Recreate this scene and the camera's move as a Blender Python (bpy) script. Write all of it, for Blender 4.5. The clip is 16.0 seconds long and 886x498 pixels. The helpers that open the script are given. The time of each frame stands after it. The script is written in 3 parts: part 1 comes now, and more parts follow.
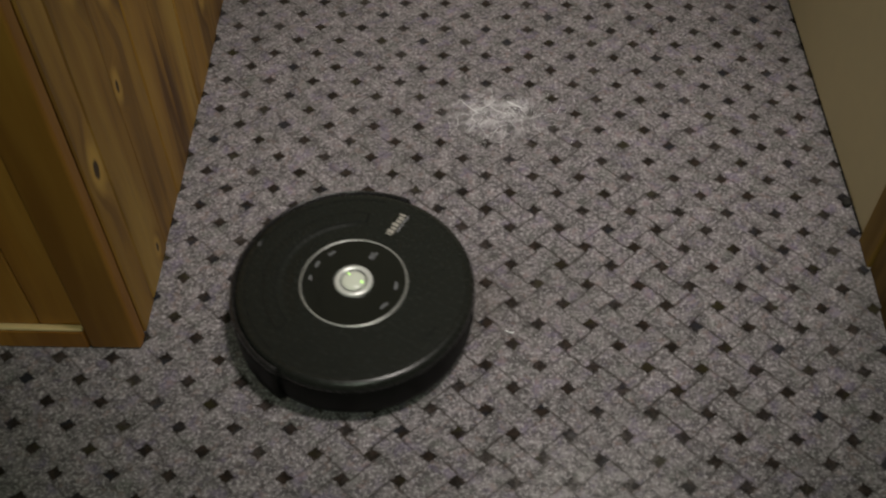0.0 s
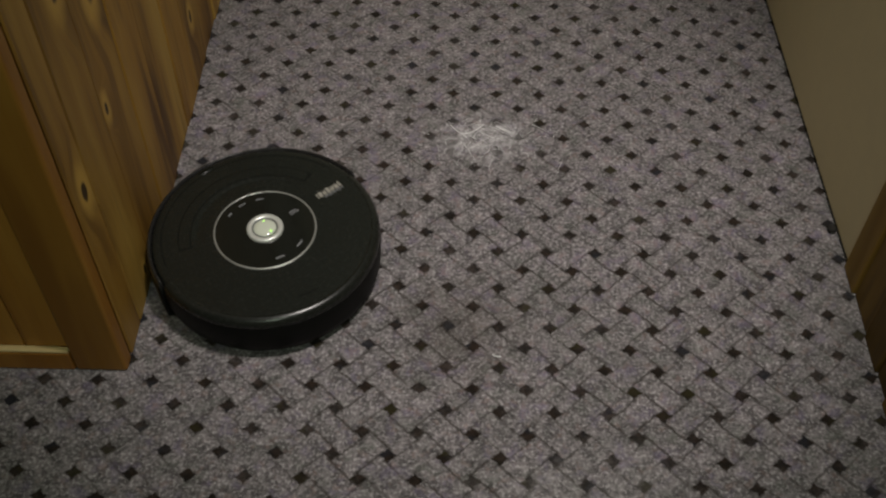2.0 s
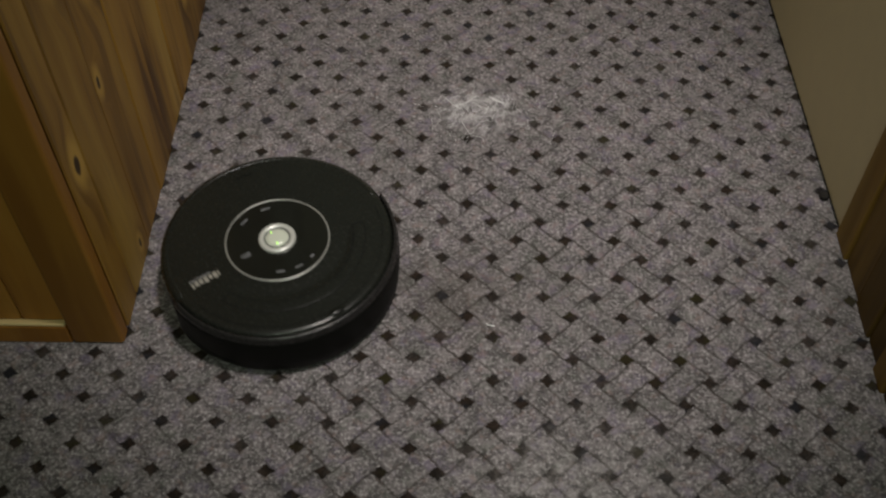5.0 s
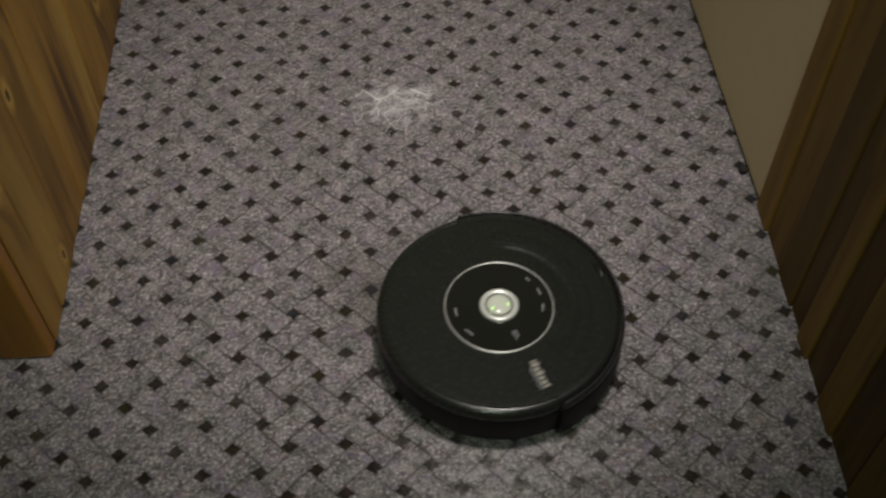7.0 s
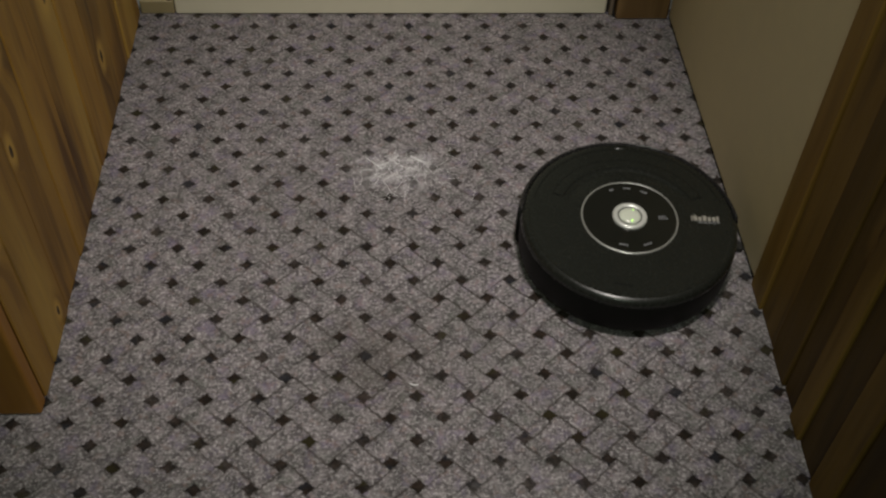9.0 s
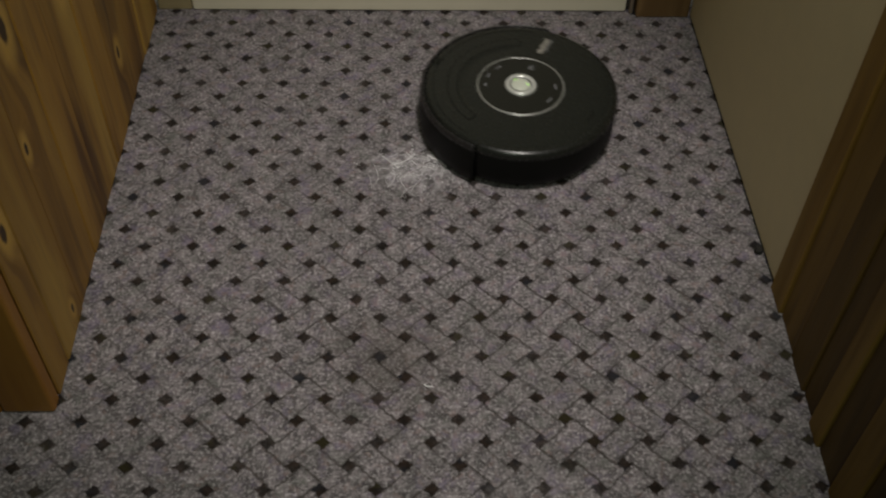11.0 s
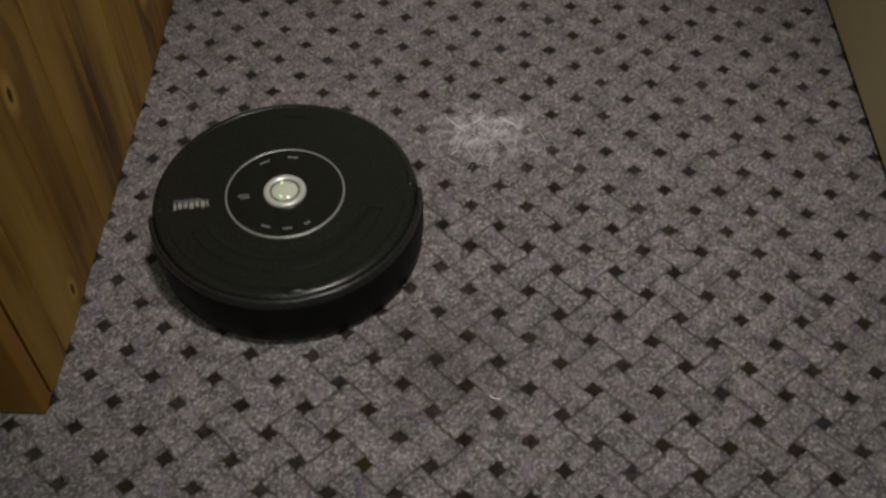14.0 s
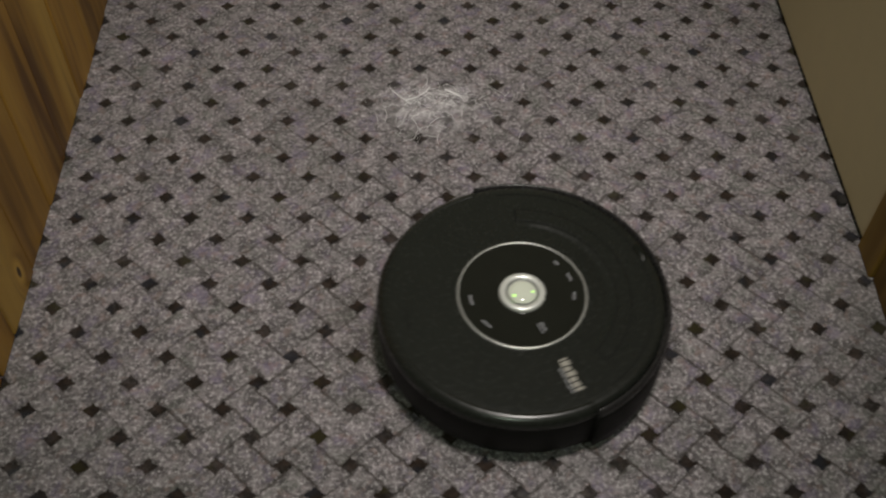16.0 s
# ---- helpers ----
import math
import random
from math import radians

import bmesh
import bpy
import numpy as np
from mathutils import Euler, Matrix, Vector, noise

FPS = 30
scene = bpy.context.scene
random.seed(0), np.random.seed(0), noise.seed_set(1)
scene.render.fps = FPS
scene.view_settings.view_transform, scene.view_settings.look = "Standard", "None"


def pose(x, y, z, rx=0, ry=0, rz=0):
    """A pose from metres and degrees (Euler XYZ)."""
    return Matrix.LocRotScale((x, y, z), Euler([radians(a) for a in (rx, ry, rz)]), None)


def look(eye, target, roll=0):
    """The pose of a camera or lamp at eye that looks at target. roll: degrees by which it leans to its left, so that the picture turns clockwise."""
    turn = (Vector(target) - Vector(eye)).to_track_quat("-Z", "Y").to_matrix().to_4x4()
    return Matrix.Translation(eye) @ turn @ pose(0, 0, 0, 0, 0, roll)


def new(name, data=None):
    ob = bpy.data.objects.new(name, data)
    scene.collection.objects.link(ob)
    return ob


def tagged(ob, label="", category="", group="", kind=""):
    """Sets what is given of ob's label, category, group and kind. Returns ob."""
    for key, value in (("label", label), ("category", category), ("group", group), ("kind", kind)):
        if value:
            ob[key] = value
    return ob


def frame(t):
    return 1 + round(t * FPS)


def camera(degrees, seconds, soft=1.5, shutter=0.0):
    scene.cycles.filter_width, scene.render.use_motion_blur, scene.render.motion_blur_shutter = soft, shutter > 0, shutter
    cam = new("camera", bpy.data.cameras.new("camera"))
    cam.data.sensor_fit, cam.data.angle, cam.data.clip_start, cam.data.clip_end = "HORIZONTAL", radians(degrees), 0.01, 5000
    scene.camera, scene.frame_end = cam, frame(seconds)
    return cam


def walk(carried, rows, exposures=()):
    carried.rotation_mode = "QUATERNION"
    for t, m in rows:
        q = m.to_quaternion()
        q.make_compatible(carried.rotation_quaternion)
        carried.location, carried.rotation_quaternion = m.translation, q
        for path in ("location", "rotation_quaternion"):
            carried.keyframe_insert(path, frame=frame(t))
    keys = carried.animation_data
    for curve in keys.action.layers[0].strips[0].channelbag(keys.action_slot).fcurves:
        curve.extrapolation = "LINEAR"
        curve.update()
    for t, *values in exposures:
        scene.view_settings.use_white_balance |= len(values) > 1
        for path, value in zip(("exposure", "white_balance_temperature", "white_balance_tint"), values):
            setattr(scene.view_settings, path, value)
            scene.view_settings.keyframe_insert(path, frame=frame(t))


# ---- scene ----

# ---------------------------------------------------------------- camera
cam = camera(45.27, 16.0, soft=2.3, shutter=0.8)
PATH = [
    (0.0, -0.147, -1.040, 1.267, 1.76, -51.83, -0.41),
    (0.5, -0.144, -1.034, 1.267, 1.33, -51.82, 0.29),
    (1.0, -0.145, -1.032, 1.266, 0.90, -52.24, 0.31),
    (1.5, -0.139, -1.041, 1.269, 0.72, -50.63, 0.34),
    (2.0, -0.146, -1.038, 1.273, 0.76, -50.74, 0.76),
    (2.5, -0.137, -1.038, 1.268, 1.66, -50.92, 0.35),
    (3.0, -0.135, -1.040, 1.268, 1.96, -50.90, 0.17),
    (3.5, -0.135, -1.046, 1.270, 1.31, -50.63, 0.46),
    (6.0, -0.112, -1.050, 1.276, 0.38, -52.82, -1.01),
    (6.5, -0.099, -1.051, 1.276, -1.42, -52.74, -0.70),
    (7.0, -0.094, -1.053, 1.280, -3.17, -52.49, -0.05),
    (7.5, -0.093, -1.056, 1.284, -5.07, -51.99, 0.84),
    (8.0, -0.096, -1.050, 1.289, -4.43, -51.33, 1.47),
    (8.5, -0.094, -1.052, 1.295, -3.61, -49.72, 1.72),
    (9.0, -0.098, -1.047, 1.290, -3.64, -49.19, 2.18),
    (11.5, -0.096, -1.022, 1.286, -1.04, -49.59, 1.09),
    (12.0, -0.087, -1.013, 1.287, 1.46, -48.83, 0.46),
    (12.5, -0.082, -1.017, 1.284, 1.60, -48.74, 0.39),
    (13.0, -0.089, -0.969, 1.240, 2.11, -49.11, -0.10),
    (13.5, -0.101, -0.893, 1.158, 2.48, -49.79, -0.25),
    (14.0, -0.109, -0.841, 1.080, 2.56, -51.11, -0.47),
    (14.5, -0.111, -0.849, 1.075, 2.88, -52.30, -0.98),
    (15.0, -0.105, -0.850, 1.075, 1.63, -52.49, -0.41),
    (15.5, -0.095, -0.853, 1.075, 0.17, -52.21, -0.03),
    (16.0, -0.098, -0.853, 1.081, -1.13, -52.28, 0.67),
]
walk(cam, [(t, pose(x, y, z, 90 + pitch, 0, yaw) @ pose(0, 0, 0, 0, 0, roll)) for t, x, y, z, yaw, pitch, roll in PATH],
     [(0.0, 0.07), (1.5, -0.10), (3.5, -0.09), (6.0, -0.02), (7.5, 0.04), (9.0, -0.04), (11.3, -0.28), (14.0, -0.28), (15.0, -0.08), (16.0, 0.0)])

# ---------------------------------------------------------------- light
world = bpy.data.worlds.new("room_air")
scene.world = world
world.use_nodes = True
world.node_tree.nodes["Background"].inputs[0].default_value = (0.9, 0.85, 0.75, 1)
world.node_tree.nodes["Background"].inputs[1].default_value = 0.02


def area(name, where, target, size, watts, colour):
    lamp = bpy.data.lights.new(name, "AREA")
    lamp.shape, lamp.size, lamp.energy, lamp.color = "DISK", size, watts, colour
    ob = new(name, lamp)
    ob.matrix_world = look(where, target)
    return ob


# unseen fill lamp behind the camera, added to light the partition's end face
area("room_fill_light", (-0.20, -1.80, 2.34), (-0.20, -1.79, 0), 0.34, 12.6, (0.82, 1.0, 0.785))

# unseen spot added over the passage; its soft cone makes the falloff towards the sides
down = bpy.data.lights.new("hall_unseen_spot", "SPOT")
down.energy, down.color, down.spot_size, down.spot_blend, down.shadow_soft_size = 155.0, (1.0, 0.932, 0.875), radians(44.0), 1.0, 0.12
down_ob = new("hall_unseen_spot", down)
down_ob.matrix_world = look((0.12, -0.32, 2.30), (-0.10, 0.12, 0))


# ---------------------------------------------------------------- node helpers
def tree(name):
    m = bpy.data.materials.new(name)
    m.use_nodes = True
    t = m.node_tree
    return m, t, t.nodes["Principled BSDF"]


def plug(t, socket, value):
    if isinstance(value, bpy.types.NodeSocket):
        t.links.new(value, socket)
    else:
        socket.default_value = value


def mth(t, op, a, b=0.0, c=0.0):
    n = t.nodes.new("ShaderNodeMath")
    n.operation = op
    for s, v in zip(n.inputs, (a, b, c)):
        plug(t, s, v)
    return n.outputs[0]


def band(t, value, lo, hi):
    """Smoothly 0 below lo, 1 above hi (reversed where lo is larger)."""
    n = t.nodes.new("ShaderNodeMapRange")
    n.interpolation_type = "SMOOTHSTEP"
    a, b, x, y = (lo, hi, 0.0, 1.0) if lo < hi else (hi, lo, 1.0, 0.0)
    for s, v in zip((0, 1, 2, 3, 4), (value, a, b, x, y)):
        plug(t, n.inputs[s], v)
    return n.outputs[0]


def mixc(t, fac, a, b, kind="MIX"):
    n = t.nodes.new("ShaderNodeMix")
    n.data_type, n.blend_type = "RGBA", kind
    plug(t, n.inputs[0], fac)
    for s, v in ((n.inputs[6], a), (n.inputs[7], b)):
        plug(t, s, v if isinstance(v, bpy.types.NodeSocket) else (*v, 1))
    return n.outputs[2]


def spot_noise(t, vec, scale, detail=3.0, rough=0.55, kind="FBM"):
    n = t.nodes.new("ShaderNodeTexNoise")
    plug(t, n.inputs["Vector"], vec)
    n.inputs["Scale"].default_value, n.inputs["Detail"].default_value, n.inputs["Roughness"].default_value = scale, detail, rough
    return n.outputs["Fac"]


def bump(t, height, strength, distance, shader):
    n = t.nodes.new("ShaderNodeBump")
    n.inputs["Strength"].default_value, n.inputs["Distance"].default_value = strength, distance
    plug(t, n.inputs["Height"], height)
    t.links.new(n.outputs[0], shader.inputs["Normal"])


def coords(t, scale=(1, 1, 1), shift=None):
    c = t.nodes.new("ShaderNodeTexCoord")
    m = t.nodes.new("ShaderNodeMapping")
    t.links.new(c.outputs["Object"], m.inputs["Vector"])
    m.inputs["Scale"].default_value = scale
    if shift is not None:
        plug(t, m.inputs["Location"], shift)
    return m.outputs[0]


# ---------------------------------------------------------------- materials
HALF, ROW = 0.03748, 0.95  # half the distance between two dark spots of one row of the carpet; its rows stand a little closer


def carpet_material():
    m, t, sh = tree("woven_carpet")
    p = coords(t)
    warp = t.nodes.new("ShaderNodeTexNoise")
    t.links.new(p, warp.inputs["Vector"])
    warp.inputs["Scale"].default_value, warp.inputs["Detail"].default_value = 150.0, 3.0
    sep0 = t.nodes.new("ShaderNodeSeparateXYZ")
    t.links.new(warp.outputs["Color"], sep0.inputs[0])
    sep = t.nodes.new("ShaderNodeSeparateXYZ")
    t.links.new(p, sep.inputs[0])
    x = mth(t, "MULTIPLY_ADD", mth(t, "SUBTRACT", sep0.outputs[0], 0.5), 0.0075, sep.outputs[0])
    y = mth(t, "MULTIPLY_ADD", mth(t, "SUBTRACT", sep0.outputs[1], 0.5), 0.0075, mth(t, "DIVIDE", sep.outputs[1], ROW))
    u = mth(t, "DIVIDE", mth(t, "ADD", x, y), 2 * HALF)
    v = mth(t, "DIVIDE", mth(t, "SUBTRACT", x, y), 2 * HALF)
    cu = mth(t, "SUBTRACT", mth(t, "FRACT", u), 0.5)
    cv = mth(t, "SUBTRACT", mth(t, "FRACT", v), 0.5)
    au, av = mth(t, "ABSOLUTE", cu), mth(t, "ABSOLUTE", cv)
    odd = mth(t, "FLOORED_MODULO", mth(t, "ADD", mth(t, "FLOOR", u), mth(t, "FLOOR", v)), 2.0)
    # gaps of the weave: dark four-pointed spots
    wu = mth(t, "SUBTRACT", mth(t, "FRACT", mth(t, "ADD", u, 0.5)), 0.5)
    wv = mth(t, "SUBTRACT", mth(t, "FRACT", mth(t, "ADD", v, 0.5)), 0.5)
    tip_x = mth(t, "POWER", mth(t, "ABSOLUTE", mth(t, "ADD", wu, wv)), 0.88)
    tip_y = mth(t, "POWER", mth(t, "ABSOLUTE", mth(t, "MULTIPLY", mth(t, "SUBTRACT", wu, wv), 1.06)), 0.88)
    spot = band(t, mth(t, "POWER", mth(t, "ADD", tip_x, tip_y), 1.136), 0.372, 0.290)
    # seams along the two strand directions
    du = mth(t, "ABSOLUTE", mth(t, "SUBTRACT", au, 0.335))
    dv = mth(t, "ABSOLUTE", mth(t, "SUBTRACT", av, 0.335))
    patchy = band(t, spot_noise(t, p, 9.0, 2.0), 0.30, 0.62)
    seam_v = mth(t, "MULTIPLY", mth(t, "MULTIPLY", band(t, du, 0.052, 0.010), odd), mth(t, "MULTIPLY_ADD", patchy, 0.45, 0.30))
    even = mth(t, "SUBTRACT", 1.0, odd)
    seam_u = mth(t, "MULTIPLY", mth(t, "MULTIPLY", band(t, dv, 0.050, 0.010), even), mth(t, "MULTIPLY_ADD", patchy, 0.45, 0.22))
    # dirt trodden into the seams along the middle of the passage
    lx = mth(t, "DIVIDE", mth(t, "SUBTRACT", sep.outputs[0], -0.01), 0.42)
    ly = mth(t, "DIVIDE", mth(t, "SUBTRACT", sep.outputs[1], -0.28), 0.52)
    lane = band(t, mth(t, "SQRT", mth(t, "ADD", mth(t, "MULTIPLY", lx, lx), mth(t, "MULTIPLY", ly, ly))), 1.25, 0.40)
    seam = mth(t, "MINIMUM", mth(t, "MULTIPLY", mth(t, "MAXIMUM", seam_u, seam_v), mth(t, "MULTIPLY_ADD", lane, 0.45, 0.60)), 1.0)
    # heathered yarn
    fine = spot_noise(t, p, 200.0, 3.0, 0.65)
    mid = spot_noise(t, p, 64.0, 4.0, 0.66)
    wide = spot_noise(t, p, 3.2, 3.0)
    base = mixc(t, band(t, mid, 0.34, 0.66), (0.090, 0.081, 0.083), (0.238, 0.214, 0.220))
    base = mixc(t, mth(t, "MULTIPLY", band(t, fine, 0.48, 0.68), 0.64), base, (0.52, 0.49, 0.50))
    base = mixc(t, mth(t, "MULTIPLY", band(t, fine, 0.50, 0.32), 0.40), base, (0.045, 0.040, 0.042))
    hue = spot_noise(t, p, 30.0, 4.0, 0.65)
    base = mixc(t, mth(t, "MULTIPLY", band(t, hue, 0.52, 0.68), 0.55), base, (0.165, 0.135, 0.205))
    base = mixc(t, mth(t, "MULTIPLY", band(t, hue, 0.46, 0.32), 0.34), base, (0.135, 0.150, 0.125))
    hue2 = spot_noise(t, p, 61.0, 2.0)
    base = mixc(t, mth(t, "MULTIPLY", band(t, hue2, 0.56, 0.70), 0.42), base, (0.235, 0.165, 0.150))
    base = mixc(t, mth(t, "MULTIPLY", band(t, wide, 0.50, 0.75), 0.25), base, (0.125, 0.122, 0.108))
    # an old brown tread stain
    sx = mth(t, "DIVIDE", mth(t, "SUBTRACT", sep.outputs[0], -0.14), 0.13)
    sy = mth(t, "DIVIDE", mth(t, "SUBTRACT", sep.outputs[1], -0.147), 0.125)
    sr = mth(t, "SQRT", mth(t, "ADD", mth(t, "MULTIPLY", sx, sx), mth(t, "MULTIPLY", sy, sy)))
    sr = mth(t, "MULTIPLY_ADD", mth(t, "SUBTRACT", spot_noise(t, p, 14.0, 3.0), 0.5), 1.2, sr)
    base = mixc(t, mth(t, "MULTIPLY", band(t, sr, 1.1, 0.1), 0.40), base, (0.070, 0.058, 0.046))
    # smudges a few centimetres wide
    blot = mixc(t, band(t, spot_noise(t, p, 24.0, 4.0, 0.6), 0.32, 0.66), (0.77, 0.78, 0.77), (1.10, 1.08, 1.09))
    base = mixc(t, 1.0, base, blot, "MULTIPLY")
    base = mixc(t, seam, base, (0.036, 0.029, 0.024))
    spotc = mixc(t, band(t, mid, 0.4, 0.65), (0.010, 0.007, 0.005), (0.026, 0.016, 0.011))
    hue3 = spot_noise(t, p, 19.0, 2.0)
    spotc = mixc(t, band(t, hue3, 0.55, 0.68), spotc, (0.014, 0.014, 0.018))
    spotc = mixc(t, band(t, hue3, 0.45, 0.33), spotc, (0.022, 0.018, 0.006))
    faded = mth(t, "MULTIPLY_ADD", band(t, spot_noise(t, p, 11.0, 3.0), 0.34, 0.56), 0.12, 0.87)
    base = mixc(t, mth(t, "MULTIPLY", spot, faded), base, spotc)
    # a patch of pale lint and dust trodden into the pile
    dx = mth(t, "DIVIDE", mth(t, "SUBTRACT", sep.outputs[0], -0.095), 0.100)
    dy = mth(t, "DIVIDE", mth(t, "SUBTRACT", sep.outputs[1], 0.245), 0.066)
    rr = mth(t, "SQRT", mth(t, "ADD", mth(t, "MULTIPLY", dx, dx), mth(t, "MULTIPLY", dy, dy)))
    rr = mth(t, "ADD", rr, mth(t, "MULTIPLY", mth(t, "SUBTRACT", spot_noise(t, p, 26.0, 4.0), 0.5), 1.5))
    dust = mth(t, "MULTIPLY", band(t, rr, 1.15, 0.05), mth(t, "MULTIPLY_ADD", band(t, mid, 0.36, 0.66), 0.30, 0.10))
    base = mixc(t, dust, base, (0.76, 0.73, 0.755))
    # a patch of paler pile
    wx = mth(t, "DIVIDE", mth(t, "SUBTRACT", sep.outputs[0], 0.03), 0.15)
    wy = mth(t, "DIVIDE", mth(t, "SUBTRACT", sep.outputs[1], -0.45), 0.12)
    wr = mth(t, "SQRT", mth(t, "ADD", mth(t, "MULTIPLY", wx, wx), mth(t, "MULTIPLY", wy, wy)))
    wr = mth(t, "MULTIPLY_ADD", mth(t, "SUBTRACT", spot_noise(t, p, 10.0, 4.0), 0.5), 1.6, wr)
    paler = mth(t, "MULTIPLY", band(t, wr, 1.2, 0.1), mth(t, "MULTIPLY_ADD", band(t, mid, 0.40, 0.62), 0.20, 0.08))
    base = mixc(t, paler, base, (0.62, 0.58, 0.58))
    plug(t, sh.inputs["Base Color"], base)
    sh.inputs["Roughness"].default_value = 0.95
    sh.inputs["Specular IOR Level"].default_value = 0.15
    sh.inputs["Sheen Weight"].default_value = 0.15
    height = mth(t, "SUBTRACT", mth(t, "MULTIPLY_ADD", fine, 0.35, mth(t, "MULTIPLY", mid, 0.35)), mth(t, "MAXIMUM", spot, seam))
    bump(t, height, 0.55, 0.004, sh)
    return m


def wood_material(name, dark, mid_c, light, gloss=0.42, shine=0.4, knots=(), vary=0.45):
    """Knotty pine with an upright grain; every board its own cut."""
    m, t, sh = tree(name)
    info = t.nodes.new("ShaderNodeObjectInfo")
    off = t.nodes.new("ShaderNodeCombineXYZ")
    for n, k in enumerate((7.3, 5.1, 11.7)):
        plug(t, off.inputs[n], mth(t, "MULTIPLY", info.outputs["Random"], k))
    p = coords(t, (1, 1, 1), off.outputs[0])
    sp = t.nodes.new("ShaderNodeSeparateXYZ")
    t.links.new(p, sp.inputs[0])
    across = mth(t, "ADD", sp.outputs[0], sp.outputs[1])
    flat = t.nodes.new("ShaderNodeCombineXYZ")
    plug(t, flat.inputs[0], mth(t, "MULTIPLY", across, 7.0))
    plug(t, flat.inputs[1], mth(t, "MULTIPLY", sp.outputs[2], 3.4))
    vor = t.nodes.new("ShaderNodeTexVoronoi")
    vor.voronoi_dimensions = "2D"
    t.links.new(flat.outputs[0], vor.inputs["Vector"])
    vor.inputs["Scale"].default_value = 1.0
    wob = mth(t, "MULTIPLY_ADD", mth(t, "SUBTRACT", spot_noise(t, p, 40.0, 2.0), 0.5), 0.05, vor.outputs["Distance"])
    pick = t.nodes.new("ShaderNodeSeparateColor")
    t.links.new(vor.outputs["Color"], pick.inputs[0])
    some = band(t, pick.outputs[0], 0.50, 0.52)
    # the large knots of this lining: place along the wall, height, half width
    own = None
    if knots:
        q = t.nodes.new("ShaderNodeSeparateXYZ")
        t.links.new(coords(t), q.inputs[0])
        for ky, kz, kr in knots:
            a = mth(t, "DIVIDE", mth(t, "SUBTRACT", q.outputs[1], ky), kr)
            b = mth(t, "DIVIDE", mth(t, "SUBTRACT", q.outputs[2], kz), kr * 2.0)
            d = mth(t, "SQRT", mth(t, "ADD", mth(t, "MULTIPLY", a, a), mth(t, "MULTIPLY", b, b)))
            own = d if own is None else mth(t, "MINIMUM", own, d)
        own = mth(t, "MULTIPLY_ADD", mth(t, "SUBTRACT", spot_noise(t, p, 60.0, 2.0), 0.5), 0.7, own)
        wob, some = mth(t, "MULTIPLY", own, 0.075), 1.0
    # the grain bends round the knots
    bent = mth(t, "MULTIPLY_ADD", mth(t, "MULTIPLY", band(t, wob, 0.42, 0.02), some), 0.035, across)
    grain_v = t.nodes.new("ShaderNodeCombineXYZ")
    plug(t, grain_v.inputs[0], bent)
    plug(t, grain_v.inputs[1], mth(t, "MULTIPLY", info.outputs["Random"], 3.0))
    plug(t, grain_v.inputs[2], mth(t, "MULTIPLY", sp.outputs[2], 0.085))
    broad = spot_noise(t, grain_v.outputs[0], 12.0, 3.0, 0.55)
    lines = spot_noise(t, grain_v.outputs[0], 120.0, 3.0, 0.6)
    c = mixc(t, band(t, broad, 0.35, 0.50), dark, mid_c)
    c = mixc(t, band(t, broad, 0.50, 0.70), c, light)
    streak = spot_noise(t, grain_v.outputs[0], 38.0, 2.0, 0.5)
    c = mixc(t, mth(t, "MULTIPLY", band(t, streak, 0.52, 0.66), 0.42), c, dark)
    c = mixc(t, mth(t, "MULTIPLY", band(t, streak, 0.46, 0.34), 0.25), c, light)
    c = mixc(t, mth(t, "MULTIPLY", band(t, lines, 0.50, 0.32), 0.20), c, dark)
    c = mixc(t, mth(t, "MULTIPLY", mth(t, "MULTIPLY", band(t, wob, 0.25, 0.09), some), 0.85), c, tuple(v * 1.3 for v in light))
    c = mixc(t, mth(t, "MULTIPLY", mth(t, "MULTIPLY", band(t, wob, 0.085, 0.050), some), 0.95), c, (0.030, 0.013, 0.005))
    tone = mth(t, "MULTIPLY_ADD", info.outputs["Random"], vary, 0.945 - vary / 2)
    hsv = t.nodes.new("ShaderNodeHueSaturation")
    plug(t, hsv.inputs["Color"], c)
    plug(t, hsv.inputs["Value"], tone)
    plug(t, sh.inputs["Base Color"], hsv.outputs[0])
    sh.inputs["Specular IOR Level"].default_value = shine
    plug(t, sh.inputs["Roughness"], mth(t, "MULTIPLY_ADD", lines, 0.2, gloss))
    bump(t, mth(t, "ADD", mth(t, "MULTIPLY", lines, 0.5), broad), 0.25, 0.002, sh)
    return m


def plain_material(name, colour, rough, metal=0.0, mottle=0.12, scale=40.0, bumpy=0.0, spec=0.5):
    m, t, sh = tree(name)
    p = coords(t)
    n1, n2 = spot_noise(t, p, scale, 4.0, 0.6), spot_noise(t, p, scale * 0.12, 2.0)
    dim = tuple(v * (1 - mottle) for v in colour)
    lit = tuple(min(1.0, v * (1 + mottle)) for v in colour)
    plug(t, sh.inputs["Base Color"], mixc(t, mth(t, "MULTIPLY_ADD", n1, 0.6, mth(t, "MULTIPLY", n2, 0.4)), dim, lit))
    plug(t, sh.inputs["Roughness"], mth(t, "MULTIPLY_ADD", mth(t, "SUBTRACT", n1, 0.5), 0.18, rough))
    sh.inputs["Metallic"].default_value = metal
    sh.inputs["Specular IOR Level"].default_value = spec
    if bumpy:
        bump(t, n1, bumpy, 0.002, sh)
    return m


def glow_material(name, colour, strength):
    m, t, sh = tree(name)
    sh.inputs["Base Color"].default_value = (*colour, 1)
    sh.inputs["Emission Color"].default_value = (*colour, 1)
    sh.inputs["Emission Strength"].default_value = strength
    return m


